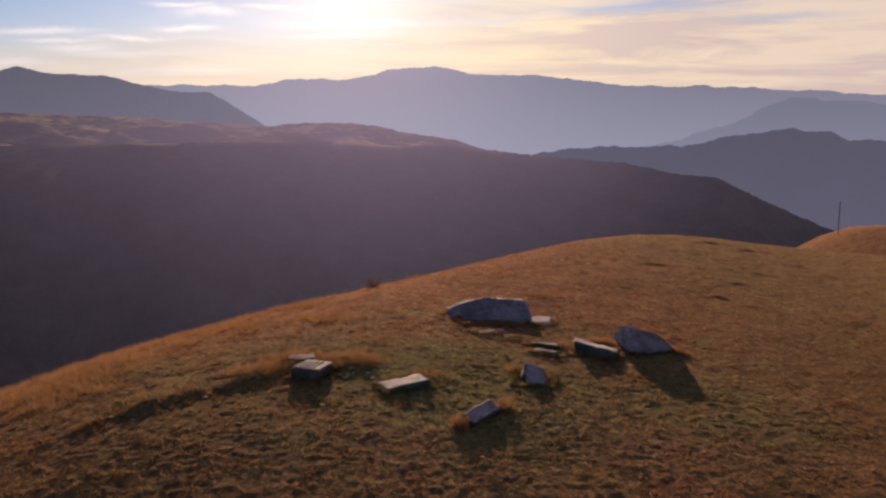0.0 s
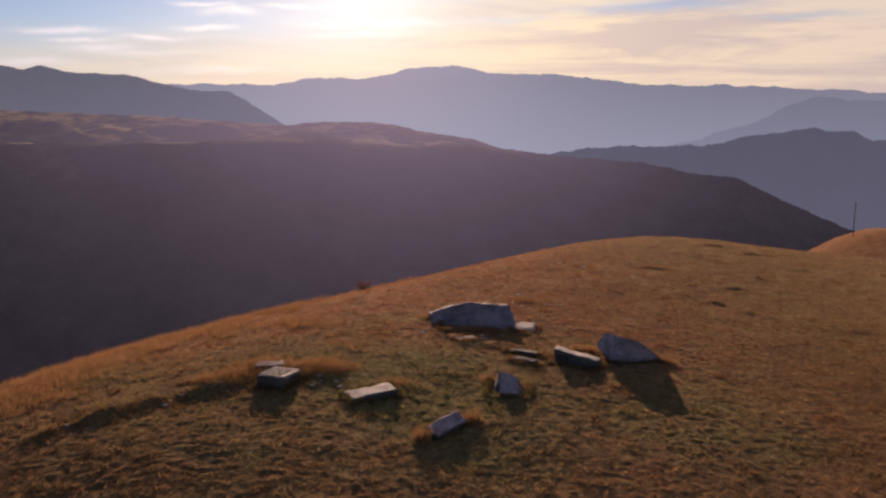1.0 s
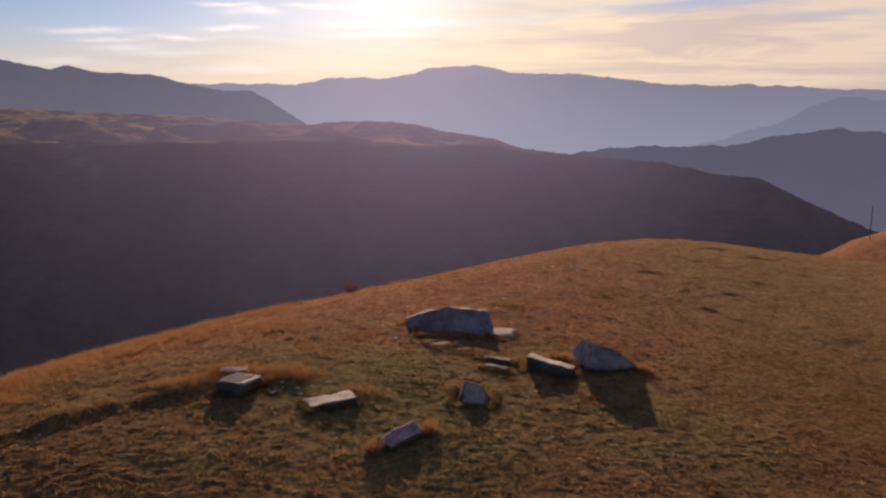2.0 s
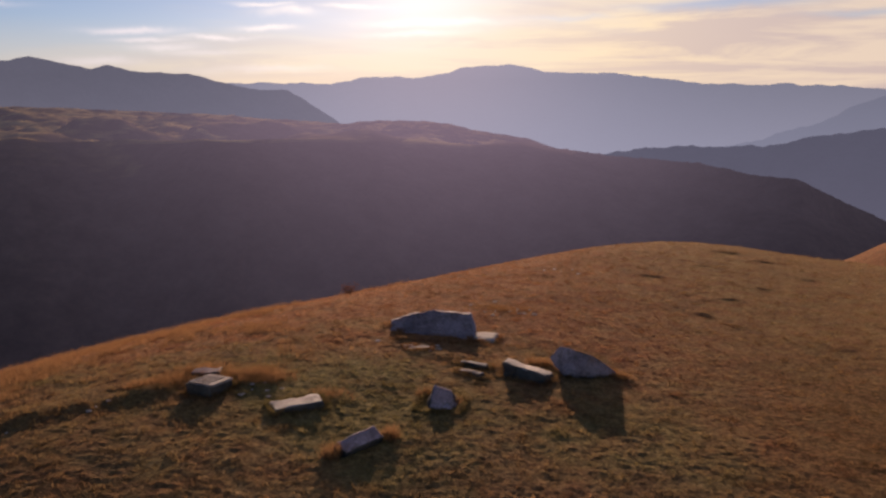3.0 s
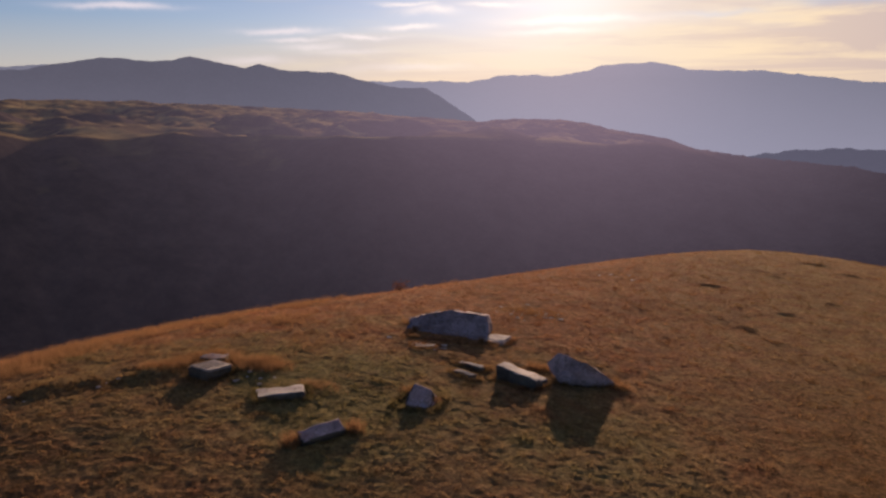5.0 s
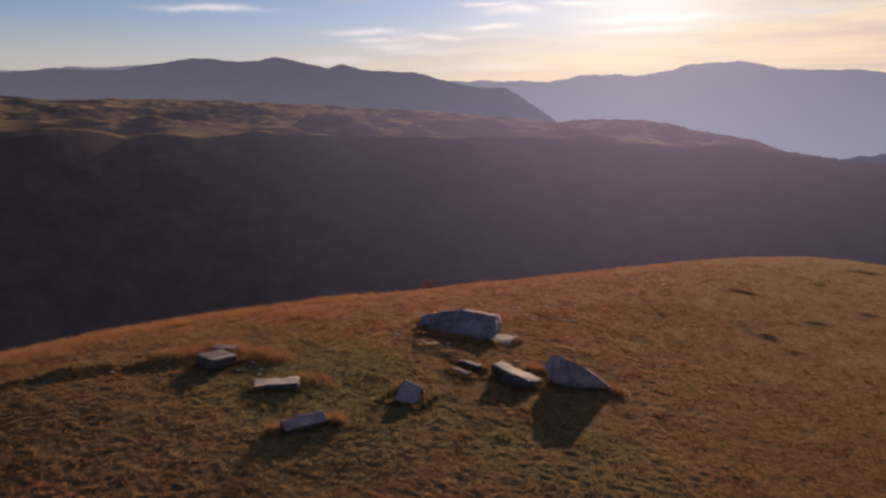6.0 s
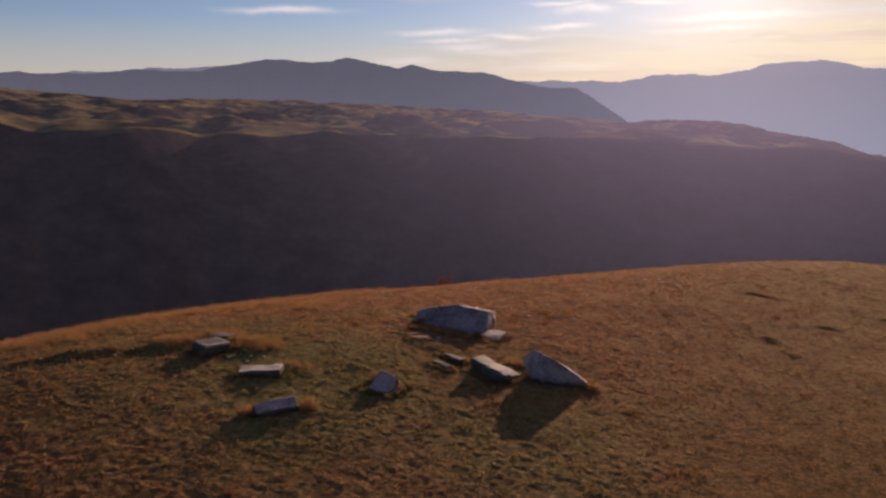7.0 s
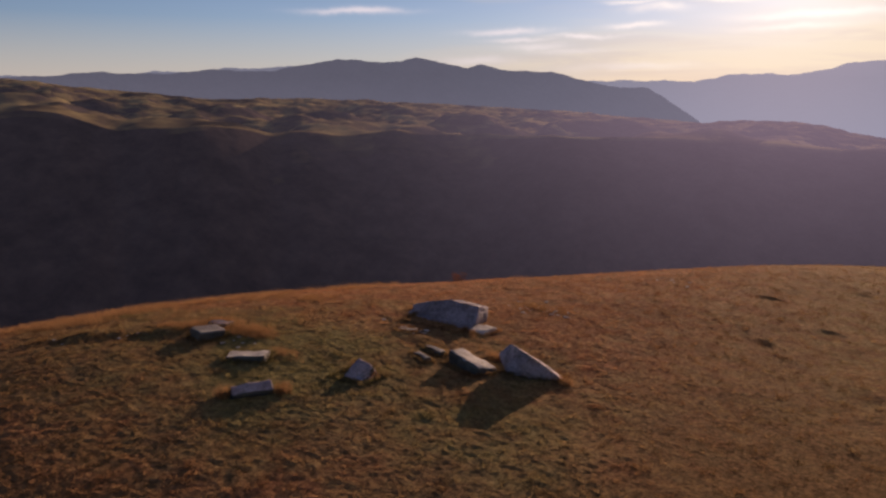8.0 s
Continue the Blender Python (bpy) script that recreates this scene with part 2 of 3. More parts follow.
    brow = math_node(tree, "MULTIPLY", math_node(tree, "MULTIPLY", math_node(tree, "SUBTRACT", -2.0, spot.outputs[0]), 0.2, clamp=True), math_node(tree, "MULTIPLY", math_node(tree, "SUBTRACT", 25.0, spot.outputs[1]), 0.2, clamp=True))
    sward = mix_colour(tree, math_node(tree, "MULTIPLY", brow, 0.3), sward, (0.135, 0.070, 0.032))
    # darker brown sward below the stones, lens falloff painted in with it
    below = math_node(tree, "MULTIPLY", math_node(tree, "ADD", math_node(tree, "SUBTRACT", 17.3, spot.outputs[1]), math_node(tree, "MULTIPLY", math_node(tree, "SUBTRACT", big.outputs[0], 0.5), 9.0)), 0.28, clamp=True)
    sward = mix_colour(tree, math_node(tree, "MULTIPLY", below, 0.55), sward, (0.135, 0.086, 0.037))
    return mix_colour(tree, 1.0, mix_colour(tree, math_node(tree, "MULTIPLY", worn, math_node(tree, "SUBTRACT", 1.0, flank)), sward, (0.165, 0.108, 0.060)), mottle, "MULTIPLY")


def make_turf():
    m, tree, out = material("turf")
    bsdf = node(tree, "ShaderNodeBsdfPrincipled", {"Roughness": 1.0, "Specular IOR Level": 0.02})
    fine = noise_at(tree, 9.0, 6.0, 0.7)
    tree.links.new(mix_colour(tree, 0.6, turf_colour(tree), ramp(tree, fine, [(0.3, (0.35, 0.33, 0.3)), (0.7, (1.25, 1.2, 1.1))]), "MULTIPLY"), bsdf.inputs["Base Color"])
    bump = node(tree, "ShaderNodeBump", {"Strength": 0.9, "Distance": 0.06})
    tree.links.new(fine, bump.inputs["Height"])
    tree.links.new(bump.outputs[0], bsdf.inputs["Normal"])
    tree.links.new(bsdf.outputs[0], out.inputs[0])
    return m


def make_blades(name, tint, gain=1.0):
    m, tree, out = material(name)
    rnd = tree.nodes.new("ShaderNodeNewGeometry").outputs["Random Per Island"]
    shade = ramp(tree, rnd, [(0.0, (0.7 * gain, 0.68 * gain, 0.65 * gain)), (0.6, (gain, gain, gain)), (1.0, (1.35 * gain, 1.3 * gain, 1.25 * gain))])
    colour = mix_colour(tree, 1.0, turf_colour(tree) if tint is None else tint, shade, "MULTIPLY")
    diffuse, through_light = tree.nodes.new("ShaderNodeBsdfDiffuse"), tree.nodes.new("ShaderNodeBsdfTranslucent")
    mixed = node(tree, "ShaderNodeMixShader", {0: 0.42})
    tree.links.new(colour, diffuse.inputs[0])
    tree.links.new(colour, through_light.inputs[0])
    tree.links.new(diffuse.outputs[0], mixed.inputs[1])
    tree.links.new(through_light.outputs[0], mixed.inputs[2])
    tree.links.new(mixed.outputs[0], out.inputs[0])
    return m


def make_limestone(name, low, high, moss=0.35):
    m, tree, out = material(name)
    bsdf = node(tree, "ShaderNodeBsdfPrincipled", {"Roughness": 0.88, "Specular IOR Level": 0.25})
    big, fine, spots = noise_at(tree, 1.7, 4.0), noise_at(tree, 14.0, 8.0, 0.7), noise_at(tree, 6.0, 3.0, 0.5)
    base = ramp(tree, big, [(0.36, low), (0.64, high)])
    base = mix_colour(tree, 0.6, base, ramp(tree, fine, [(0.25, (0.45, 0.45, 0.46)), (0.6, (1.1, 1.1, 1.1)), (0.8, (1.35, 1.33, 1.3))]), "MULTIPLY")
    lichen = ramp(tree, spots, [(0.56, (0, 0, 0)), (0.62, (1, 1, 1))])
    base = mix_colour(tree, math_node(tree, "MULTIPLY", lichen, moss), base, (0.10, 0.095, 0.075))
    tree.links.new(base, bsdf.inputs["Base Color"])
    bump = node(tree, "ShaderNodeBump", {"Strength": 0.7, "Distance": 0.03})
    tree.links.new(math_node(tree, "ADD", fine, math_node(tree, "MULTIPLY", lichen, 0.3)), bump.inputs["Height"])
    tree.links.new(bump.outputs[0], bsdf.inputs["Normal"])
    tree.links.new(bsdf.outputs[0], out.inputs[0])
    return m


def make_plain(name, low, high, scale, rough=0.9):
    m, tree, out = material(name)
    bsdf = node(tree, "ShaderNodeBsdfPrincipled", {"Roughness": rough, "Specular IOR Level": 0.2})
    tree.links.new(ramp(tree, noise_at(tree, scale, 6.0, 0.65), [(0.3, low), (0.7, high)]), bsdf.inputs["Base Color"])
    tree.links.new(bsdf.outputs[0], out.inputs[0])
    return m


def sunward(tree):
    """How far a place of the far land lies towards the sun (cosine), and its distance in kilometres: for the painted
    haze, which is brightest there.
    """
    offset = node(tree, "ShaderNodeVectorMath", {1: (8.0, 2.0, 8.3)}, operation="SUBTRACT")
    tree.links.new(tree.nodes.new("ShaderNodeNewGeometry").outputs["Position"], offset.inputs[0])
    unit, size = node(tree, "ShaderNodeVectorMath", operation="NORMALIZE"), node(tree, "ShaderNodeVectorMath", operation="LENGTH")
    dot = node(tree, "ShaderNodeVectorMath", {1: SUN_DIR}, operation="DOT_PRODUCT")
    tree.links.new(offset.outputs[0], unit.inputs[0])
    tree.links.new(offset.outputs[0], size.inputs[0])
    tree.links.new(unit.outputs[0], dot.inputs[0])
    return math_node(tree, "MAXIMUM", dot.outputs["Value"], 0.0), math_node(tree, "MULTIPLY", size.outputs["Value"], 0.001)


def make_upland():
    """Dry pasture on the flats, dark scrub on the steep canyon side; a kilometre of lit haze is painted on as emission.
    """
    m, tree, out = material("upland")
    bsdf = node(tree, "ShaderNodeBsdfPrincipled", {"Roughness": 1.0, "Specular IOR Level": 0.0})
    up = tree.nodes.new("ShaderNodeSeparateXYZ")
    tree.links.new(tree.nodes.new("ShaderNodeNewGeometry").outputs["True Normal"], up.inputs[0])
    patch = noise_at(tree, 0.012, 6.0, 0.62)
    hedges = noise_at(tree, 0.013, 6.0, 0.6, (1.0, 0.42, 1.0))
    pasture = ramp(tree, patch, [(0.36, (0.085, 0.062, 0.040)), (0.5, (0.185, 0.140, 0.070)), (0.64, (0.270, 0.215, 0.100))])
    pasture = mix_colour(tree, ramp(tree, hedges, [(0.38, (1, 1, 1)), (0.47, (0, 0, 0))]), pasture, (0.030, 0.026, 0.021))
    # steep ground takes scrub; its dark tone also carries the canyon side's shade
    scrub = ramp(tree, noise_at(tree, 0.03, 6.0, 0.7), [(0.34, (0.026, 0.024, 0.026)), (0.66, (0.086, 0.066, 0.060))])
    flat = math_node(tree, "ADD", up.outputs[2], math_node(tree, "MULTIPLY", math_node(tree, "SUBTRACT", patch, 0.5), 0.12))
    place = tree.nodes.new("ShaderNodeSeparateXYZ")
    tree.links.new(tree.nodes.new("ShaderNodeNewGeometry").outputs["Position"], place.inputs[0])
    # pasture fades to scrub towards the sun, darkening the backlit plateau top
    away_from_sun = math_node(tree, "MULTIPLY", math_node(tree, "SUBTRACT", -0.22, math_node(tree, "DIVIDE", place.outputs[0], place.outputs[1])), 3.5, clamp=True)
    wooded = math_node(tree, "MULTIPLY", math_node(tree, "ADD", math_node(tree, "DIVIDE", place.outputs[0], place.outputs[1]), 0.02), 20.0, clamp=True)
    flat = math_node(tree, "SUBTRACT", math_node(tree, "MULTIPLY", flat, math_node(tree, "ADD", 0.945, math_node(tree, "MULTIPLY", away_from_sun, 0.055))), math_node(tree, "MULTIPLY", wooded, 0.15))
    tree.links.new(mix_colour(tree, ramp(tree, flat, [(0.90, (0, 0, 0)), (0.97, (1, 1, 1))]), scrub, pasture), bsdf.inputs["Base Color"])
    # the land glows in place of haze, more so sunward and farther off
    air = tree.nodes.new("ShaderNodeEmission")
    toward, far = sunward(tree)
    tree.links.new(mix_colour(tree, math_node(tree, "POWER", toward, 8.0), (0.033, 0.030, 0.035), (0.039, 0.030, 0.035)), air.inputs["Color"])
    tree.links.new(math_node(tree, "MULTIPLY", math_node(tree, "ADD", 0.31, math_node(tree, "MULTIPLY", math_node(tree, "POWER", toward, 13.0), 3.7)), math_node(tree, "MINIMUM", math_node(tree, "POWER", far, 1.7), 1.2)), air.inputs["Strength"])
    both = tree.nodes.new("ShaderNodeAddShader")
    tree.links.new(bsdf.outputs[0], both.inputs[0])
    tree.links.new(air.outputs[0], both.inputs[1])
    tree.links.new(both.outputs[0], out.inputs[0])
    return m


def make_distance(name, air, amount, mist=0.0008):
    """Far wooded mountains; the haze before them is painted as emission in the material."""
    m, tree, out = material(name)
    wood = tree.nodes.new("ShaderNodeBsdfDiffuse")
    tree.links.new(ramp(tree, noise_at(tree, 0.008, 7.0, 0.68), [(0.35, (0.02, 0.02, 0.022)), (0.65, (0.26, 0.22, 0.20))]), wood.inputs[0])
    # haze as emission: warmer and brighter sunward, thicker lower down
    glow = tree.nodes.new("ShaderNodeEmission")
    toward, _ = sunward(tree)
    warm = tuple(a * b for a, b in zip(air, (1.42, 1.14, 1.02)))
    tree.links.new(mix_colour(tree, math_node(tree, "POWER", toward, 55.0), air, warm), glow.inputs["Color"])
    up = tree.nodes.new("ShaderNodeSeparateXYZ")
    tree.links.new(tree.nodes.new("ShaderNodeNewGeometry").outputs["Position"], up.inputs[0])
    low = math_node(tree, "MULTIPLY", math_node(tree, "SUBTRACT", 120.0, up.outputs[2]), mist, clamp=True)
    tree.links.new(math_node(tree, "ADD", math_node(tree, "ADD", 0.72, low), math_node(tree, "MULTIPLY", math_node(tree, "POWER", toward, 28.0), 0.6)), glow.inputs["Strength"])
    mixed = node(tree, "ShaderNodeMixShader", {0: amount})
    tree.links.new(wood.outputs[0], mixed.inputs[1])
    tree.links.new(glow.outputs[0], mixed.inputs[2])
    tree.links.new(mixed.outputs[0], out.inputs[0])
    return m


TURF = make_turf()
BLADES = make_blades("grass_blades", None)
# same blades in a colour 1.35 times as bright, for the tussocks
TIPS = make_blades("paler_grass", None, 1.35)
STRAW = make_blades("straw", (0.315, 0.178, 0.082))
STONE_GREY = make_limestone("grey_limestone", (0.175, 0.137, 0.142), (0.35, 0.280, 0.290), 0.5)
STONE_MID = make_limestone("weathered_limestone", (0.17, 0.16, 0.15), (0.30, 0.28, 0.25))
STONE_RIB = make_limestone("carved_limestone", (0.22, 0.19, 0.17), (0.34, 0.30, 0.27), 0.2)
STONE_LILAC = make_limestone("lilac_limestone", (0.26, 0.198, 0.204), (0.48, 0.375, 0.388), 0.45)
STONE_FACE = make_limestone("split_limestone_face", (0.225, 0.176, 0.180), (0.41, 0.325, 0.33), 0.45)
# limestone with lichen, darkened to carry the shade of side faces
STONE_SHADED = make_limestone("shaded_limestone", (0.055, 0.046, 0.038), (0.115, 0.098, 0.080), 0.6)
STONE_PALE = make_limestone("pale_limestone", (0.34, 0.30, 0.265), (0.52, 0.465, 0.41), 0.25)
WHITEWASH = make_plain("whitewash", (0.70, 0.69, 0.66), (0.82, 0.81, 0.78), 0.8)
TIMBER = make_plain("weathered_timber", (0.05, 0.04, 0.035), (0.11, 0.09, 0.075), 6.0)
LEAF = make_blades("bush_leaves", (0.16, 0.065, 0.03))
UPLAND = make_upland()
HAZE_NEAR = make_distance("mountain_haze_near", (0.126, 0.137, 0.166), 0.83)
HAZE_MID = make_distance("mountain_haze_mid", (0.096, 0.104, 0.134), 0.82, 0.0004)
HAZE_PALE = make_distance("mountain_haze_pale", (0.165, 0.188, 0.228), 0.9)
HAZE_FAR = make_distance("mountain_haze_far", (0.206, 0.230, 0.270), 0.89)


# ---- mesh helpers ----
def mesh_object(name, verts, faces, mat, smooth=True):
    me = bpy.data.meshes.new(name)
    me.from_pydata([tuple(v) for v in verts] if not isinstance(verts, np.ndarray) else verts.tolist(), [], faces if not isinstance(faces, np.ndarray) else faces.tolist())
    me.materials.append(mat)
    me.polygons.foreach_set("use_smooth", [smooth] * len(me.polygons))
    me.update()
    return new(name, me)


def grid_faces(rows, cols):
    a = (np.arange(rows - 1)[:, None] * cols + np.arange(cols - 1)[None, :]).ravel()
    return np.stack([a, a + 1, a + cols + 1, a + cols], -1)


def part(name, bm, mat, parent=None, label=""):
    me = bpy.data.meshes.new(name)
    bm.normal_update()
    bm.to_mesh(me)
    bm.free()
    me.materials.append(mat)
    ob = new(name, me)
    if parent:
        ob.parent = parent
    return tagged(ob, label)


# ---- ground: one sheet from the hilltop to the horizon ----
def spaced(lo, hi, step, reach):
    core = np.arange(lo, hi + step / 2, step)
    out, d, s = [], 0.0, step
    while d < reach:
        s *= 1.16
        d += s
        out.append(d)
    out = np.array(out)
    return np.concatenate([(lo - out)[::-1], core, hi + out])


def make_ground():
    xs, ys = spaced(-17.0, 27.0, 0.066, 4600.0), spaced(11.0, 60.0, 0.058, 4600.0)
    gx, gy = np.meshgrid(xs, ys)
    gz = height(gx, gy)
    ob = mesh_object("ground", np.stack([gx.ravel(), gy.ravel(), gz.ravel()], -1), grid_faces(len(ys), len(xs)), TURF)
    tagged(ob, "rust and green autumn pasture on a rounded hilltop", "ground", kind="structure")


make_ground()


# ---- far land ----
HOME = (8.0, 2.0, 8.3)


def crest_at(points, az):
    p = np.array(points)
    smooth = np.interp(az, p[:, 0], p[:, 1])
    return smooth


def make_ridge(name, crest, distance, mat, label, rough=0.05, seed=0.0):
    """A mountain range: its crest by bearing and elevation in degrees, falling to the valley in spurs and gullies."""
    az = np.arange(crest[0][0], crest[-1][0] + 0.01, 0.12)
    el = crest_at(crest, az) + 1.7 * rough * GRAIN.fractal(az * 0.9 + seed, az * 0 + seed, 4, 0.6)
    steps = np.array([-0.02, 0.0, 0.006, 0.014, 0.024, 0.036, 0.052, 0.072, 0.096, 0.124, 0.16])
    verts = []
    top = HOME[2] + distance * np.tan(np.radians(el))
    for s in steps:
        r = distance * (1 - s) + 0 * az
        drop = (top - VALLEY) * np.clip(np.abs(s) / 0.144, 0, 1.1) ** 0.9
        z = top - drop + distance * 0.012 * GRAIN.fractal(az * 0.8 + seed + s * 8, az * 0 + s * 35 + seed, 3) * min(1.0, abs(s) * 30)
        a = np.radians(az)
        verts.append(np.stack([HOME[0] + r * np.sin(a), HOME[1] + r * np.cos(a), z], -1))
    ob = mesh_object(name, np.concatenate(verts), grid_faces(len(steps), len(az))[:, ::-1], mat)
    return tagged(ob, label, "mountain", kind="structure")


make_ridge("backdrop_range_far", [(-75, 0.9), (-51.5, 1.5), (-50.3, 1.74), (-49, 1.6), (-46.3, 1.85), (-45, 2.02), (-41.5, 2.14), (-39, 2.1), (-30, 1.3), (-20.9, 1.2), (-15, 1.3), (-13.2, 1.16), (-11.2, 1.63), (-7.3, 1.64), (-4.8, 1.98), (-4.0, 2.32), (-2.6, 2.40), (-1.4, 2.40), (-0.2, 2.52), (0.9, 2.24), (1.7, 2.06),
           (6.6, 1.84), (9, 1.64), (12.5, 1.04), (18.1, 1.02), (21.7, 0.81), (28.9, 0.35), (45, 0.2)], 4650.0, HAZE_FAR, "pale hazy mountain range on the horizon", 0.085, 3.0)
make_ridge("backdrop_range_pale", [(6, -5.0), (12, -3.6), (17, -2.4), (20, -1.5), (21.8, -0.48), (23.4, 0.18), (25.8, 0.0), (29, -0.2), (45, -0.3)], 3900.0, HAZE_PALE, "hazy blue mountain beyond the valley", 0.10, 11.0)
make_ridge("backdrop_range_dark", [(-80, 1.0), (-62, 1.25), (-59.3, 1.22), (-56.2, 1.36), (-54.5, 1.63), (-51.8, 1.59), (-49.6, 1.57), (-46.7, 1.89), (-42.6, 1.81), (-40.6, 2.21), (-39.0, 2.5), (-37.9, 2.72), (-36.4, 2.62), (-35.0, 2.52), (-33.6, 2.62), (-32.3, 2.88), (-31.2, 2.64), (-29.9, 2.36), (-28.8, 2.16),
           (-27.7, 2.36), (-26.5, 2.02), (-22.8, 1.87), (-21.2, 1.48), (-18.1, 0.77), (-16.2, 0.77), (-14.3, -0.38), (-12.5, -1.63), (-10, -3.2)], 3800.0, HAZE_NEAR, "dark violet mountain ridge with low summits", 0.06, 7.0)
make_ridge("backdrop_hill", [(2, -4.6), (7.1, -3.57), (11.9, -3.13), (16.5, -3.07), (20.1, -2.36), (23.6, -1.83), (25.9, -2.01), (27, -2.5), (29.1, -2.55), (45, -3.5)], 3200.0, HAZE_MID, "blue wooded hill beyond the canyon", 0.12, 5.0)


def make_plateau():
    """The upland across the canyon: a dark side, a wavy rim and rolling pasture behind it."""
    az = np.arange(-85.0, 40.0, 0.13)
    crest = crest_at([(-85, 1.3), (-59, 1.15), (-53, 0.45), (-46, -0.1), (-40, 0.0), (-30, -0.4), (-22, -0.8), (-12.5, -1.60), (-9.8, -1.33), (-6.6, -1.42), (-3.4, -2.0), (0.65, -2.63), (2.7, -3.36),
                      (7, -3.9), (12.7, -4.3), (15.8, -5.0), (18.8, -5.2), (21.5, -6.5), (25.6, -8.2), (33, -10.5), (40, -12)], az)
    rim = crest_at([(-85, -0.8), (-57.6, -0.9), (-55, -1.3), (-52.4, -2.5), (-49.5, -2.0), (-45, -2.0), (-42, -2.7), (-39.6, -2.45), (-34, -2.45), (-28, -2.4), (-22, -2.35), (-12, -2.7), (-3, -3.2), (0, -3.1), (3, -3.6), (40, -12.2)], az)
    rim = rim + (0.16 + 0.30 * np.clip((-24.0 - az) / 10.0, 0, 1)) * GRAIN.fractal(az * 0.45, az * 0, 3)
    crest = crest + 0.06 * GRAIN.fractal(az * 1.2, az * 0 + 8, 4, 0.6)
    crest = crest + np.clip((az - 1.0) / 3.0, 0, 1) * 0.10 * np.maximum(GRAIN.fractal(az * 3.5, az * 0 + 2, 3, 0.6), -0.1)
    rim = np.convolve(np.pad(rim, 6, mode="edge"), np.ones(13) / 13, mode="valid")
    rim = np.minimum(rim, crest - 0.10)
    near = 1000.0 + 110.0 * GRAIN.fractal(az * 0.10, az * 0 + 4, 2)
    far = near + np.interp(az, [-12, 0, 4], [1900.0, 1000.0, 30.0])
    rows = []
    a = np.radians(az)

    def ring(r, z):
        rows.append(np.stack([HOME[0] + r * np.sin(a), HOME[1] + r * np.cos(a), z], -1))

    z_low, z_rim = -430.0, HOME[2] + near * np.tan(np.radians(rim))
    for s in np.linspace(0, 1, 40)[:-1]:
        r = 420.0 + (near - 420.0) * s
        x, y = HOME[0] + r * np.sin(a), HOME[1] + r * np.cos(a)
        z = z_low + (z_rim - z_low) * (1 - (1 - s) ** 1.25)
        ring(r, z + 45.0 * (s * (1 - s) * 4) ** 0.7 * GRAIN.fractal(x / 260.0, y / 260.0, 4, 0.45))
    for s in np.linspace(0, 1, 110):
        r = near + (far - near) * s
        el = rim + (crest - rim) * s ** 0.8
        x, y = HOME[0] + r * np.sin(a), HOME[1] + r * np.cos(a)
        rolling = 54.0 * GRAIN.fractal(x / 170.0, y / 210.0, 4, 0.5) - 6.0 + 14.0 * GRAIN.fractal(x / 70.0 + 5, y / 90.0, 3, 0.5)
        ring(r, HOME[2] + r * np.tan(np.radians(el)) + rolling * min(1.0, s * 7 + 0.15) * (1 - s) ** 0.35 * np.clip((4 - az) / 8, 0.1, 1))
    ring(far * 1.1, HOME[2] + far * 1.1 * np.tan(np.radians(crest - 1.0)))
    ring(far * 1.3, HOME[2] + far * 1.3 * np.tan(np.radians(crest - 8.0)))
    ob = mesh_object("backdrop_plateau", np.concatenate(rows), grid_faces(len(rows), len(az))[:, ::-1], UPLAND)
    return tagged(ob, "upland plateau with a dark shaded canyon side", "hillside", kind="structure")


PLATEAU = make_plateau()


def make_far_house():
    """A small white farmhouse on the plateau, a kilometre off."""
    a = radians(-17.75)
    x, y = HOME[0] + 1130.0 * math.sin(a), HOME[1] + 1130.0 * math.cos(a)
    hit, place, _, _ = PLATEAU.ray_cast((x, y, 900.0), (0, 0, -1))
    root = new("house")
    root.location = place if hit else (x, y, -35.0)
    tagged(root, "small white farmhouse far off on the plateau", "house")
    bm = bmesh.new()
    bmesh.ops.create_cube(bm, size=1.0)
    for v in bm.verts:
        v.co = Vector((v.co.x * 5.0, v.co.y * 4.0, (v.co.z + 0.5) * 3.6 - 0.8))
    part("wall", bm, WHITEWASH, root)
    bm = bmesh.new()
    ends = [[bm.verts.new((sx * 2.8, y0, z0)) for y0, z0 in ((-2.3, 2.7), (0, 4.3), (2.3, 2.7))] for sx in (-1, 1)]
    for i in range(3):
        j = (i + 1) % 3
        bm.faces.new((ends[0][i], ends[0][j], ends[1][j], ends[1][i]))
    bm.faces.new(ends[0])
    bm.faces.new(ends[1][::-1])
    part("roof", bm, STONE_MID, root)


make_far_house()


# ---- grass ----
def in_view_field(n, rng):
    """Random places on the hilltop, thicker where the land lies nearer the stones."""
    x, y = rng.uniform(-18, 29, n), 9 + 54 * rng.rand(n) ** 1.35
    keep = rng.rand(n) < np.clip(1.3 - np.hypot(x - 5, y - 18) / 55.0, 0.12, 1)
    return x[keep], y[keep]


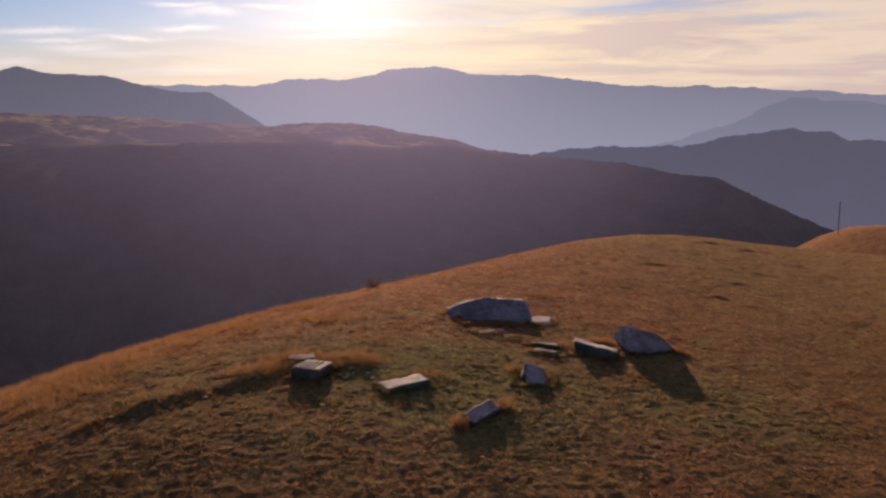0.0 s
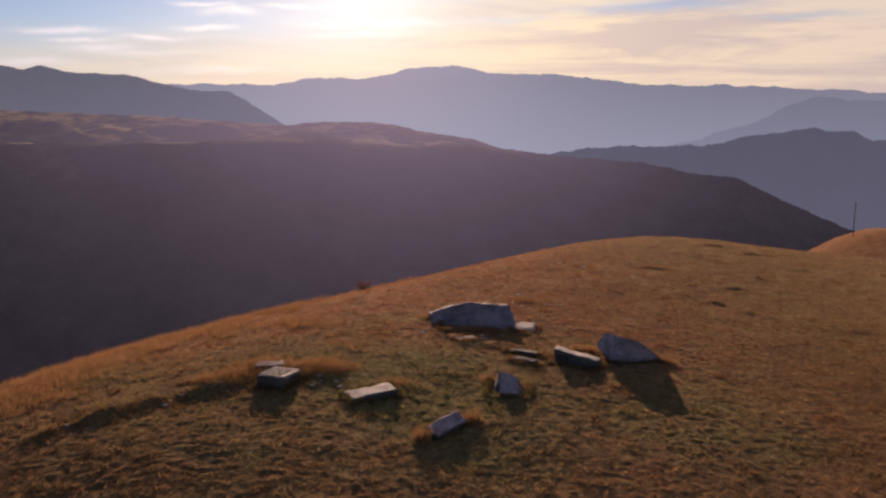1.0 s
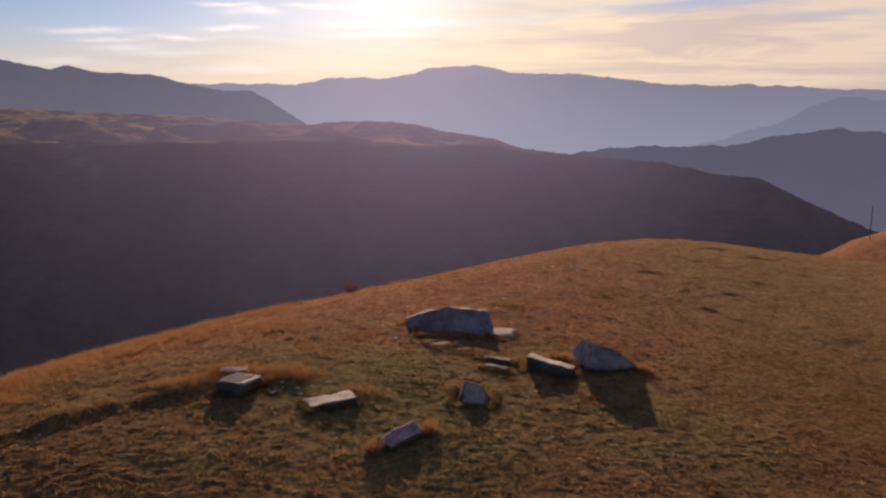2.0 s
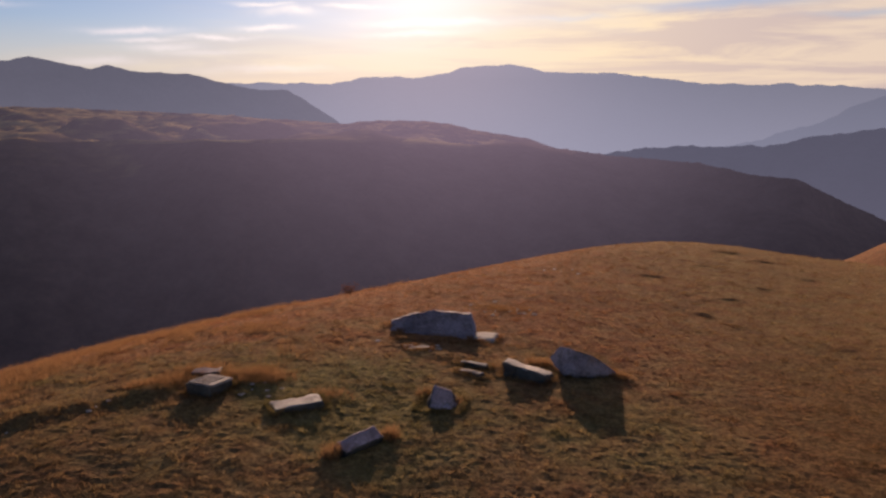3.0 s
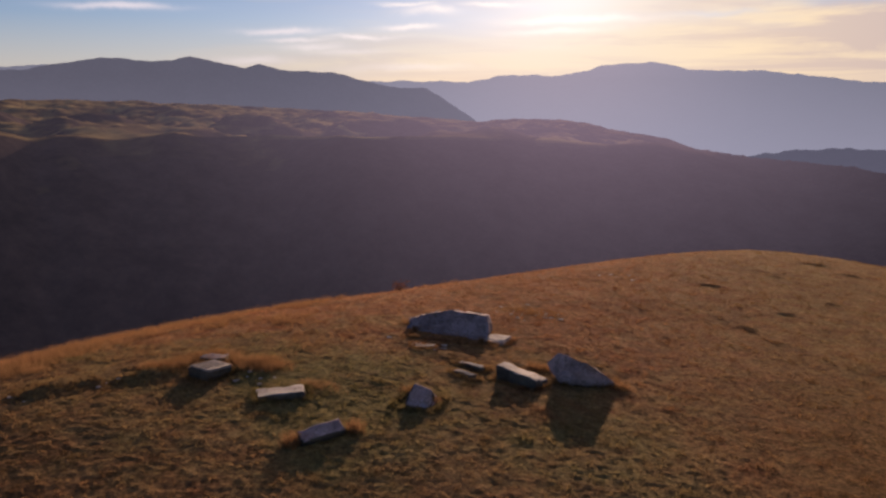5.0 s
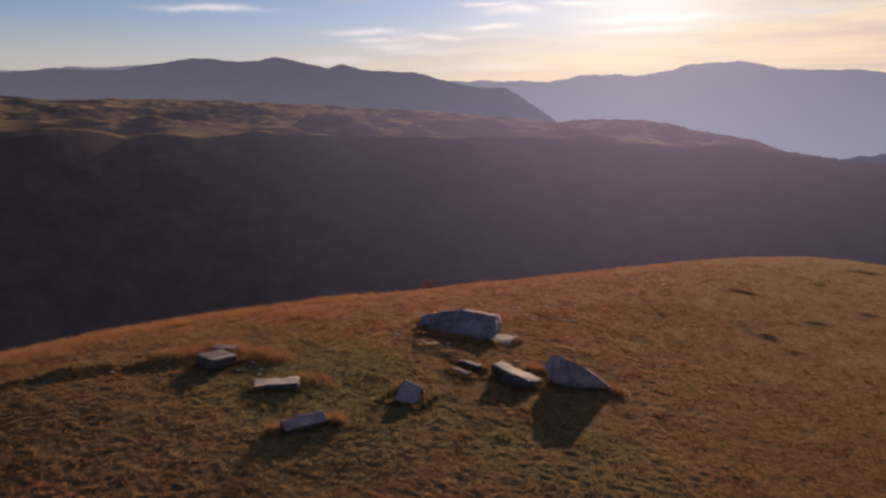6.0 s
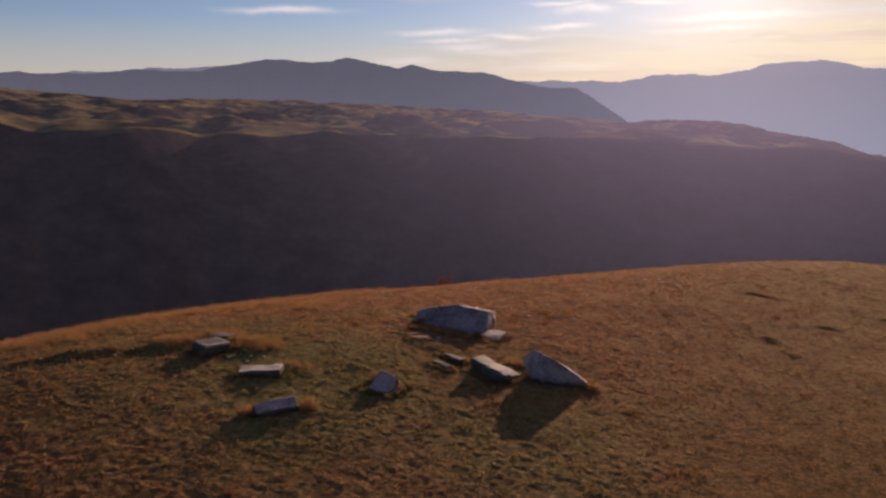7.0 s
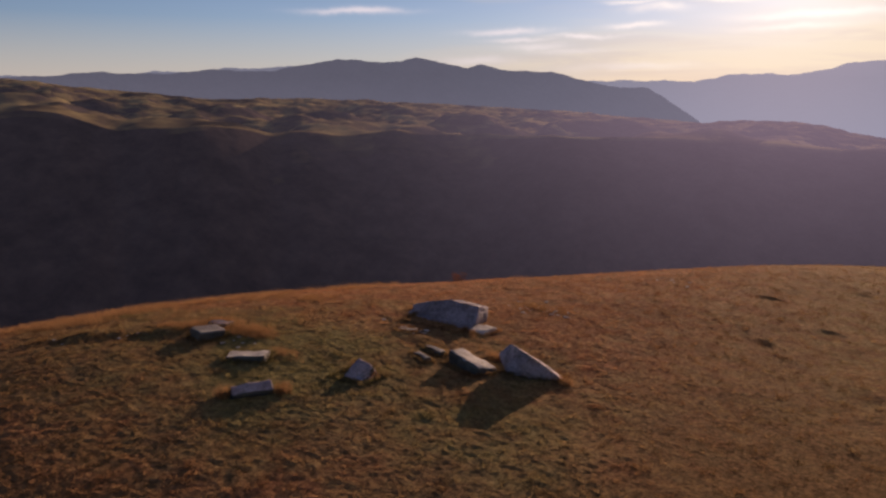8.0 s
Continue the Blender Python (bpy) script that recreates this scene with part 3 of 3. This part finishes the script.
def blades(name, x, y, tall, blades_each, spread, width, mat, label, seed, lean=0.5):
    rng = np.random.RandomState(seed)
    n = len(x) * blades_each
    bx = np.repeat(x, blades_each) + rng.normal(0, spread, n)
    by = np.repeat(y, blades_each) + rng.normal(0, spread, n)
    h = np.repeat(tall, blades_each) * rng.uniform(0.5, 1.15, n)
    bz = height(bx, by) - 0.015
    turn, tip = rng.uniform(0, math.pi, n), rng.uniform(0, 2 * math.pi, n)
    w = width * rng.uniform(0.6, 1.3, n) * (0.6 + h / max(h.mean(), 1e-6) * 0.4)
    dx, dy = np.cos(turn) * w / 2, np.sin(turn) * w / 2
    off = h * lean * rng.uniform(0.2, 1.0, n)
    v = np.empty((n, 3, 3))
    v[:, 0] = np.stack([bx - dx, by - dy, bz], -1)
    v[:, 1] = np.stack([bx + dx, by + dy, bz], -1)
    v[:, 2] = np.stack([bx + np.cos(tip) * off, by + np.sin(tip) * off, bz + h], -1)
    me = bpy.data.meshes.new(name)
    me.vertices.add(3 * n)
    me.vertices.foreach_set("co", v.ravel())
    me.loops.add(3 * n)
    me.loops.foreach_set("vertex_index", np.arange(3 * n))
    me.polygons.add(n)
    me.polygons.foreach_set("loop_start", np.arange(0, 3 * n, 3))
    me.update(calc_edges=True)
    me.materials.append(mat)
    return tagged(new(name, me), label, "grass", kind="stuff")


FIELD = np.random.RandomState(21)
gx, gy = in_view_field(170000, FIELD)
blades("grass", gx, gy, 0.025 + 0.03 * FIELD.rand(len(gx)) ** 2 + 0.02 * np.clip(GRAIN.fractal(gx / 1.5, gy / 1.5, 2) + 0.2, 0, 1) + 0.20 * np.clip(GRAIN.fractal(gx / 0.32 + 9, gy / 0.26, 2) - 0.12, 0, 1), 6, 0.07, 0.015, BLADES, "short rust and green pasture grass in tussocks", 5)


# low tussocks standing out of the grazed turf
tx, ty = in_view_field(26000, FIELD)
thin = FIELD.rand(len(tx)) > 0.65 * np.clip((tx - 7.0) / 5.0, 0, 1)
tx, ty = tx[thin], ty[thin]
blades("grass_tussocks", tx, ty, 0.05 + 0.07 * FIELD.rand(len(tx)), 13, 0.055, 0.016, TIPS, "low tussocks in the grazed pasture", 6, lean=0.8)


# ---- the stones ----
STONE_FEET = []


def hewn(name, top, base, mat, label, group="", seed=1, rough=0.030, chip=0.055, cuts=6, sides=None):
    """A hewn block from its four top corners and its four base corners (same order round), with worn edges and a pitted face."""
    bm = bmesh.new()
    lower = [bm.verts.new(p) for p in base]
    wear = random.Random(seed * 7)
    upper = [bm.verts.new(Vector(p) + Vector((wear.uniform(-0.05, 0.05), wear.uniform(-0.05, 0.05), wear.uniform(-0.03, 0.02)))) for p in top]
    bm.faces.new(lower[::-1])
    bm.faces.new(upper)
    for i in range(4):
        j = (i + 1) % 4
        bm.faces.new((lower[i], lower[j], upper[j], upper[i]))
    bmesh.ops.recalc_face_normals(bm, faces=bm.faces)
    bmesh.ops.bevel(bm, geom=list(bm.edges), offset=chip, segments=3, profile=0.55, affect="EDGES")
    bmesh.ops.subdivide_edges(bm, edges=[e for e in bm.edges if e.calc_length() > 0.16], cuts=cuts, use_grid_fill=True)
    bm.normal_update()
    shift = Vector((seed * 3.1, seed * 1.7, seed * 2.3))
    for v in bm.verts:
        n = noise.fractal(v.co * 1.6 + shift, 0.9, 2.1, 3) * rough * 1.6 + noise.fractal(v.co * 6.0 + shift, 0.8, 2.1, 3) * rough * 0.55
        v.co += v.normal * n
    # side faces take their own material, mostly one with shade painted in
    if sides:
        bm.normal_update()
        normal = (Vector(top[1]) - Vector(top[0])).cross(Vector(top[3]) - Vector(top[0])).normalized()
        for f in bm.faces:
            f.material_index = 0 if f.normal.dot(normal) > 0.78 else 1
    STONE_FEET.append([Vector(p) for p in base])
    middle = sum((Vector(p) for p in base), Vector()) / 4
    foot = Vector((middle.x, middle.y, float(height(middle.x, middle.y))))
    bmesh.ops.translate(bm, verts=bm.verts, vec=-foot)
    bmesh.ops.triangulate(bm, faces=[f for f in bm.faces if len(f.verts) > 4])
    ob = part(name, bm, mat)
    ob.location = foot
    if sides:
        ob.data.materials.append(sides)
    ob.data.polygons.foreach_set("use_smooth", [True] * len(ob.data.polygons))
    return tagged(ob, label, "stone", group)


def slab(name, outline, back, mat, label, seed, rough=0.030, chip=0.035, group="old tombstones"):
    """A broken slab: the outline of its face, in order round, and the way through its thickness to the back."""
    bm = bmesh.new()
    face = [bm.verts.new(p) for p in outline]
    rear = [bm.verts.new(Vector(p) + Vector(back)) for p in outline]
    bm.faces.new(face)
    bm.faces.new(rear[::-1])
    for i in range(len(face)):
        j = (i + 1) % len(face)
        bm.faces.new((face[j], face[i], rear[i], rear[j]))
    bmesh.ops.recalc_face_normals(bm, faces=bm.faces)
    bmesh.ops.bevel(bm, geom=list(bm.edges), offset=chip, segments=2, profile=0.6, affect="EDGES")
    bmesh.ops.triangulate(bm, faces=bm.faces)
    for longest in (0.6, 0.3, 0.15, 0.08):
        bmesh.ops.subdivide_edges(bm, edges=[e for e in bm.edges if e.calc_length() > longest], cuts=1)
        bmesh.ops.triangulate(bm, faces=[f for f in bm.faces if len(f.verts) > 3])
    bm.normal_update()
    shift = Vector((seed * 3.1, seed * 1.7, seed * 2.3))
    for v in bm.verts:
        pit = max(0.0, noise.noise(v.co * 4.2 + shift * 2) - 0.25)
        v.co += v.normal * (noise.fractal(v.co * 1.8 + shift, 0.9, 2.1, 3) * rough * 1.5 + noise.fractal(v.co * 7.0 + shift, 0.8, 2.1, 3) * rough * 0.6 - 0.09 * pit)
    low = sorted((Vector(p) for p in outline), key=lambda p: p.z)[:2]
    low.sort(key=lambda p: p.x)
    STONE_FEET.append([low[0], low[1], low[1] + Vector(back), low[0] + Vector(back)])
    middle = sum((v.co for v in bm.verts), Vector()) / len(bm.verts)
    foot = Vector((middle.x, middle.y, float(height(middle.x, middle.y))))
    bmesh.ops.translate(bm, verts=bm.verts, vec=-foot)
    ob = part(name, bm, mat)
    ob.location = foot
    ob.data.polygons.foreach_set("use_smooth", [True] * len(ob.data.polygons))
    return tagged(ob, label, "stone", group)


def chest(name, centre, size, yaw, mat, label, tip=0.0, roll=0.0, lift=0.0, seed=1, taper=0.92, group="old tombstones", sink=0.25, sides=None):
    """A block by its plan: centre (x, y), size (length, width, height over the turf), yaw, and tip and roll in degrees."""
    l, w, h = size
    ground = float(lie(*centre))
    m = pose(centre[0], centre[1], ground + h + lift, roll, tip, yaw)
    ring = ((-1, -1), (1, -1), (1, 1), (-1, 1))
    top = [m @ Vector((sx * l / 2 * taper, sy * w / 2 * taper, 0)) for sx, sy in ring]
    low = [m @ Vector((sx * l / 2, sy * w / 2, -h - sink)) for sx, sy in ring]
    # sides default to the limestone with shade painted in
    return hewn(name, top, low, mat, label, group, seed, rough=0.026, chip=0.05, sides=sides or STONE_SHADED)


chest("tombstone", (1.0, 19.02), (1.26, 0.46, 0.23), 48, STONE_LILAC, "grey hewn tombstone half sunk in turf", tip=-3, roll=27, seed=1)
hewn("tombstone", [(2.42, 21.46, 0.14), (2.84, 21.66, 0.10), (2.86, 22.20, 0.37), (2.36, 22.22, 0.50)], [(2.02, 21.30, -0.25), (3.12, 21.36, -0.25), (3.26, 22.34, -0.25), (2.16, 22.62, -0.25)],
     STONE_LILAC, "small grey tombstone sunk among grass tufts", "old tombstones", 2, sides=STONE_SHADED)
chest("tombstone", (-1.12, 21.02), (1.36, 0.78, 0.15), 28, STONE_PALE, "low pale tombstone slab with a flat top", tip=-3, roll=-2, seed=3)


def make_carved_slab():
    """A slab whose top carries a row of raised ribs; the dark of the slots is shade painted on the body."""
    body = chest("tombstone", (-3.80, 21.88), (0.92, 1.0, 0.26), -20, STONE_SHADED, "pale tombstone slab carved with a row of slots", roll=-4, seed=4)
    m = pose(-3.80, 21.88, float(lie(-3.80, 21.88)) + 0.265, -4, 0, -20)
    for k in range(5):
        bm = bmesh.new()
        bmesh.ops.create_cube(bm, size=1.0)
        wide = 0.10 if k < 4 else 0.23
        for v in bm.verts:
            v.co = Vector((v.co.x * wide * (0.9 if v.co.z > 0 else 1.0), v.co.y * 0.84, v.co.z * 0.06))
        bmesh.ops.bevel(bm, geom=list(bm.edges), offset=0.012, segments=2, affect="EDGES")
        bmesh.ops.transform(bm, matrix=body.matrix_basis.inverted() @ m @ pose(-0.34 + 0.155 * k + (0.06 if k == 4 else 0), 0, 0), verts=bm.verts)
        part("rib", bm, STONE_RIB, body)
    for k in range(2):
        bm = bmesh.new()
        bmesh.ops.create_cube(bm, size=1.0)
        for v in bm.verts:
            v.co = Vector((v.co.x * 0.78, v.co.y * 0.09, v.co.z * 0.05))
        bmesh.ops.bevel(bm, geom=list(bm.edges), offset=0.012, segments=2, affect="EDGES")
        bmesh.ops.transform(bm, matrix=body.matrix_basis.inverted() @ m @ pose(0, -0.40 + 0.80 * k, 0), verts=bm.verts)
        part("crossbar", bm, STONE_RIB, body)


make_carved_slab()
chest("tombstone", (-4.35, 22.95), (0.9, 0.5, 0.17), 10, STONE_GREY, "grey sunken slab in long dry grass", seed=5)
slab("tombstone", [(5.64, 25.28, 0.33), (5.86, 25.12, 0.06), (6.10, 24.99, -0.14), (6.22, 24.92, -0.44), (7.46, 25.36, -0.46), (7.74, 25.42, -0.14), (6.98, 25.00, 0.49), (5.99, 25.48, 0.65)], (0.26, 0.62, -0.42),
     STONE_FACE, "large grey tombstone slab tipped on its side", 6, rough=0.022, chip=0.022)
hewn("tombstone", [(4.26, 24.56, 0.42), (5.50, 24.2, 0.15), (5.80, 24.95, 0.00), (4.36, 25.22, 0.29)], [(4.18, 24.4, -0.5), (5.42, 24.0, -0.5), (5.95, 24.95, -0.5), (4.4, 25.3, -0.5)],
     STONE_PALE, "pale grey block with a sloping weathered top", "old tombstones", 7, rough=0.035, chip=0.09, sides=STONE_SHADED)
slab("tombstone", [(0.18, 28.68, 0.43), (0.22, 28.2, 0.06), (0.70, 27.3, -0.18), (3.10, 27.3, -0.18), (3.28, 28.16, 0.26), (3.04, 28.88, 0.70), (2.42, 29.02, 0.70), (2.10, 29.00, 0.66), (1.76, 29.12, 0.75), (0.96, 28.98, 0.61)], (-0.1, 0.95, -0.24),
     STONE_GREY, "long grey tombstone block leaning in the turf", 8, rough=0.04, chip=0.028)
chest("flat_stone", (3.56, 28.1), (0.85, 0.85, 0.12), -8, STONE_PALE, "pale flat stone lying on the turf", roll=-2, seed=10, sides=STONE_PALE, group="fallen stones")
chest("flat_stone", (3.32, 25.2), (1.0, 0.30, 0.12), -22, STONE_MID, "low grey edging slab in a shallow pit", roll=-3, seed=11, group="fallen stones")
chest("flat_stone", (3.28, 24.4), (0.95, 0.28, 0.09), -27, STONE_MID, "low pale edging slab in a shallow pit", roll=-3, seed=12, group="fallen stones")
chest("flat_stone", (1.45, 26.4), (0.75, 0.4, 0.05), 5, STONE_MID, "low pale stone flush with the turf", seed=13, group="fallen stones")

# ---- pole on the knoll ----
def make_pole():
    bm = bmesh.new()
    bmesh.ops.create_cone(bm, cap_ends=True, segments=10, radius1=0.06, radius2=0.045, depth=4.2, matrix=Matrix.Translation((0, 0, 1.8)))
    ob = part("pole", bm, TIMBER)
    x, y = 50.2, 99.0
    ob.location = (x, y, float(height(x, y)))
    tagged(ob, "slim dark wooden pole standing on a grassy knoll", "pole")


make_pole()


# ---- long dry grass round the stones and on the outer slope ----
def long_grass():
    rng = np.random.RandomState(77)
    # x, y, spread, tufts, height
    clumps = ((-5.0, 22.3, 0.42, 60, 0.26), (-4.6, 23.3, 0.40, 60, 0.28), (-3.0, 22.9, 0.45, 70, 0.30), (-2.5, 22.7, 0.40, 50, 0.26), (-5.8, 22.0, 0.30, 40, 0.22), (0.40, 18.46, 0.06, 15, 0.36), (1.56, 19.60, 0.07, 14, 0.38),
              (2.15, 22.5, 0.09, 10, 0.24), (3.0, 22.05, 0.09, 9, 0.20), (7.92, 25.35, 0.10, 26, 0.26), (5.3, 25.8, 0.20, 26, 0.27), (0.1, 29.0, 0.25, 16, 0.22), (2.4, 30.3, 0.30, 16, 0.24), (-0.4, 21.9, 0.30, 20, 0.20), (4.0, 25.2, 0.20, 10, 0.18), (-3.8, 21.15, 0.35, 26, 0.13), (-1.0, 20.65, 0.40, 20, 0.12), (2.0, 27.6, 0.45, 16, 0.14), (4.2, 32.3, 0.65, 90, 0.17))
    x = np.concatenate([rng.normal(c[0], c[2], c[3]) for c in clumps])
    y = np.concatenate([rng.normal(c[1], c[2] * 0.6, c[3]) for c in clumps])
    tall = np.concatenate([np.full(c[3], c[4]) for c in clumps])
    n = 15000
    fx, fy = rng.uniform(-17, 4, n), rng.uniform(20, 46, n)
    wild = (GRAIN.fractal(fx / 2.2, fy / 2.2, 2) + 0.35 - 0.06 * (fx + 6) > 0.25 + 0.6 * rng.rand(n)) & (fy > 23.2 + 0.42 * (fx + 4.5) + 0.5 * np.maximum(fx + 2, 0))
    x, y, tall = np.concatenate([x, fx[wild]]), np.concatenate([y, fy[wild]]), np.concatenate([tall, 0.14 + 0.17 * rng.rand(wild.sum()) ** 1.5])
    blades("dry_grass", x, y, tall, 22, 0.10, 0.010, STRAW, "long rust-coloured dry grass round the stones", 8, lean=0.7)


long_grass()


def collar_grass():
    """Ungrazed turf standing close round every stone."""
    rng = np.random.RandomState(31)
    xs, ys = [], []
    for ring in STONE_FEET:
        mid = sum(ring, Vector()) / 4
        for i in range(4):
            a, b = ring[i], ring[(i + 1) % 4]
            n = int((b - a).length * 55)
            for k in range(n):
                p = a.lerp(b, rng.rand())
                out = (p - mid).normalized() * rng.uniform(-0.02, 0.14)
                xs.append(p.x + out.x)
                ys.append(p.y + out.y)
    for k in range(240):
        px = rng.uniform(-13.0, -4.8)
        xs.append(px)
        ys.append(20.9 + 0.72 * (px + 6.0) + rng.normal(0.15, 0.22))
    x, y = np.array(xs), np.array(ys)
    blades("tussock_grass", x, y, 0.07 + 0.13 * rng.rand(len(x)), 8, 0.04, 0.014, BLADES, "uncut grass growing close round the stones", 15, lean=0.6)


collar_grass()


def make_bush():
    """A small bare-looking bush with rust leaves on the brow of the hill."""
    rng = random.Random(12)
    x, y = -3.5, 38.8
    root = new("bush")
    root.location = (x, y, float(height(x, y)) - 0.02)
    tagged(root, "small rust-leaved bush on the brow of the hill", "bush")
    bm, leaves = bmesh.new(), bmesh.new()
    for k in range(9):
        a, out, up = rng.uniform(0, 6.28), rng.uniform(0.15, 0.5), rng.uniform(0.2, 0.5)
        tip = Vector((math.cos(a) * out, math.sin(a) * out, up))
        turn = tip.to_track_quat("Z", "Y").to_matrix().to_4x4()
        bmesh.ops.create_cone(bm, cap_ends=False, segments=5, radius1=0.018, radius2=0.005, depth=tip.length, matrix=Matrix.Translation(tip / 2) @ turn)
        for j in range(46):
            p = tip * rng.uniform(0.35, 1.1) + Vector((rng.gauss(0, 0.09), rng.gauss(0, 0.09), rng.gauss(0, 0.07)))
            q = Euler((rng.uniform(0, 6), rng.uniform(0, 6), rng.uniform(0, 6))).to_matrix()
            leaves.faces.new([leaves.verts.new(p + q @ Vector(c)) for c in ((-0.03, 0, 0), (0, -0.014, 0), (0.03, 0, 0), (0, 0.014, 0))])
    part("branches", bm, TIMBER, root)
    part("leaves", leaves, LEAF, root, "small rust-brown leaves")


make_bush()


def rubble():
    """Loose pale stones in the grass, one thing each."""
    rng = random.Random(4)
    spots = [(rng.gauss(4.2, 0.7), rng.gauss(32.3, 0.5), rng.uniform(0.04, 0.10)) for _ in range(30)]
    spots += [(rng.gauss(1.5, 0.6), rng.gauss(26.5, 0.3), rng.uniform(0.05, 0.13)) for _ in range(14)]
    spots += [(rng.gauss(-2.5, 0.3), rng.gauss(21.9, 0.25), rng.uniform(0.03, 0.075)) for _ in range(9)]
    spots += [(rng.uniform(-12, -6), 0, rng.uniform(0.04, 0.07)) for _ in range(12)]
    spots += [(rng.uniform(6.0, 8.0), rng.uniform(41, 43), rng.uniform(0.06, 0.12)) for _ in range(5)]
    for k, (x, y, r) in enumerate(spots):
        y = y or 20.85 + 0.72 * (x + 6.0) + rng.gauss(0, 0.2)
        bm = bmesh.new()
        bmesh.ops.create_icosphere(bm, subdivisions=2, radius=r)
        for v in bm.verts:
            v.co += v.co * 0.5 * noise.noise(v.co * 7 + Vector((k, k * 0.7, 0)))
            v.co.z *= 0.4
        ob = part("loose_stone", bm, STONE_PALE)
        ob.location = (x, y, float(height(x, y)) + r * 0.05)
        ob.rotation_euler = (0, 0, rng.uniform(0, 6))
        tagged(ob, "small pale loose stone lying in the grass", "stone", "loose stones")


rubble()
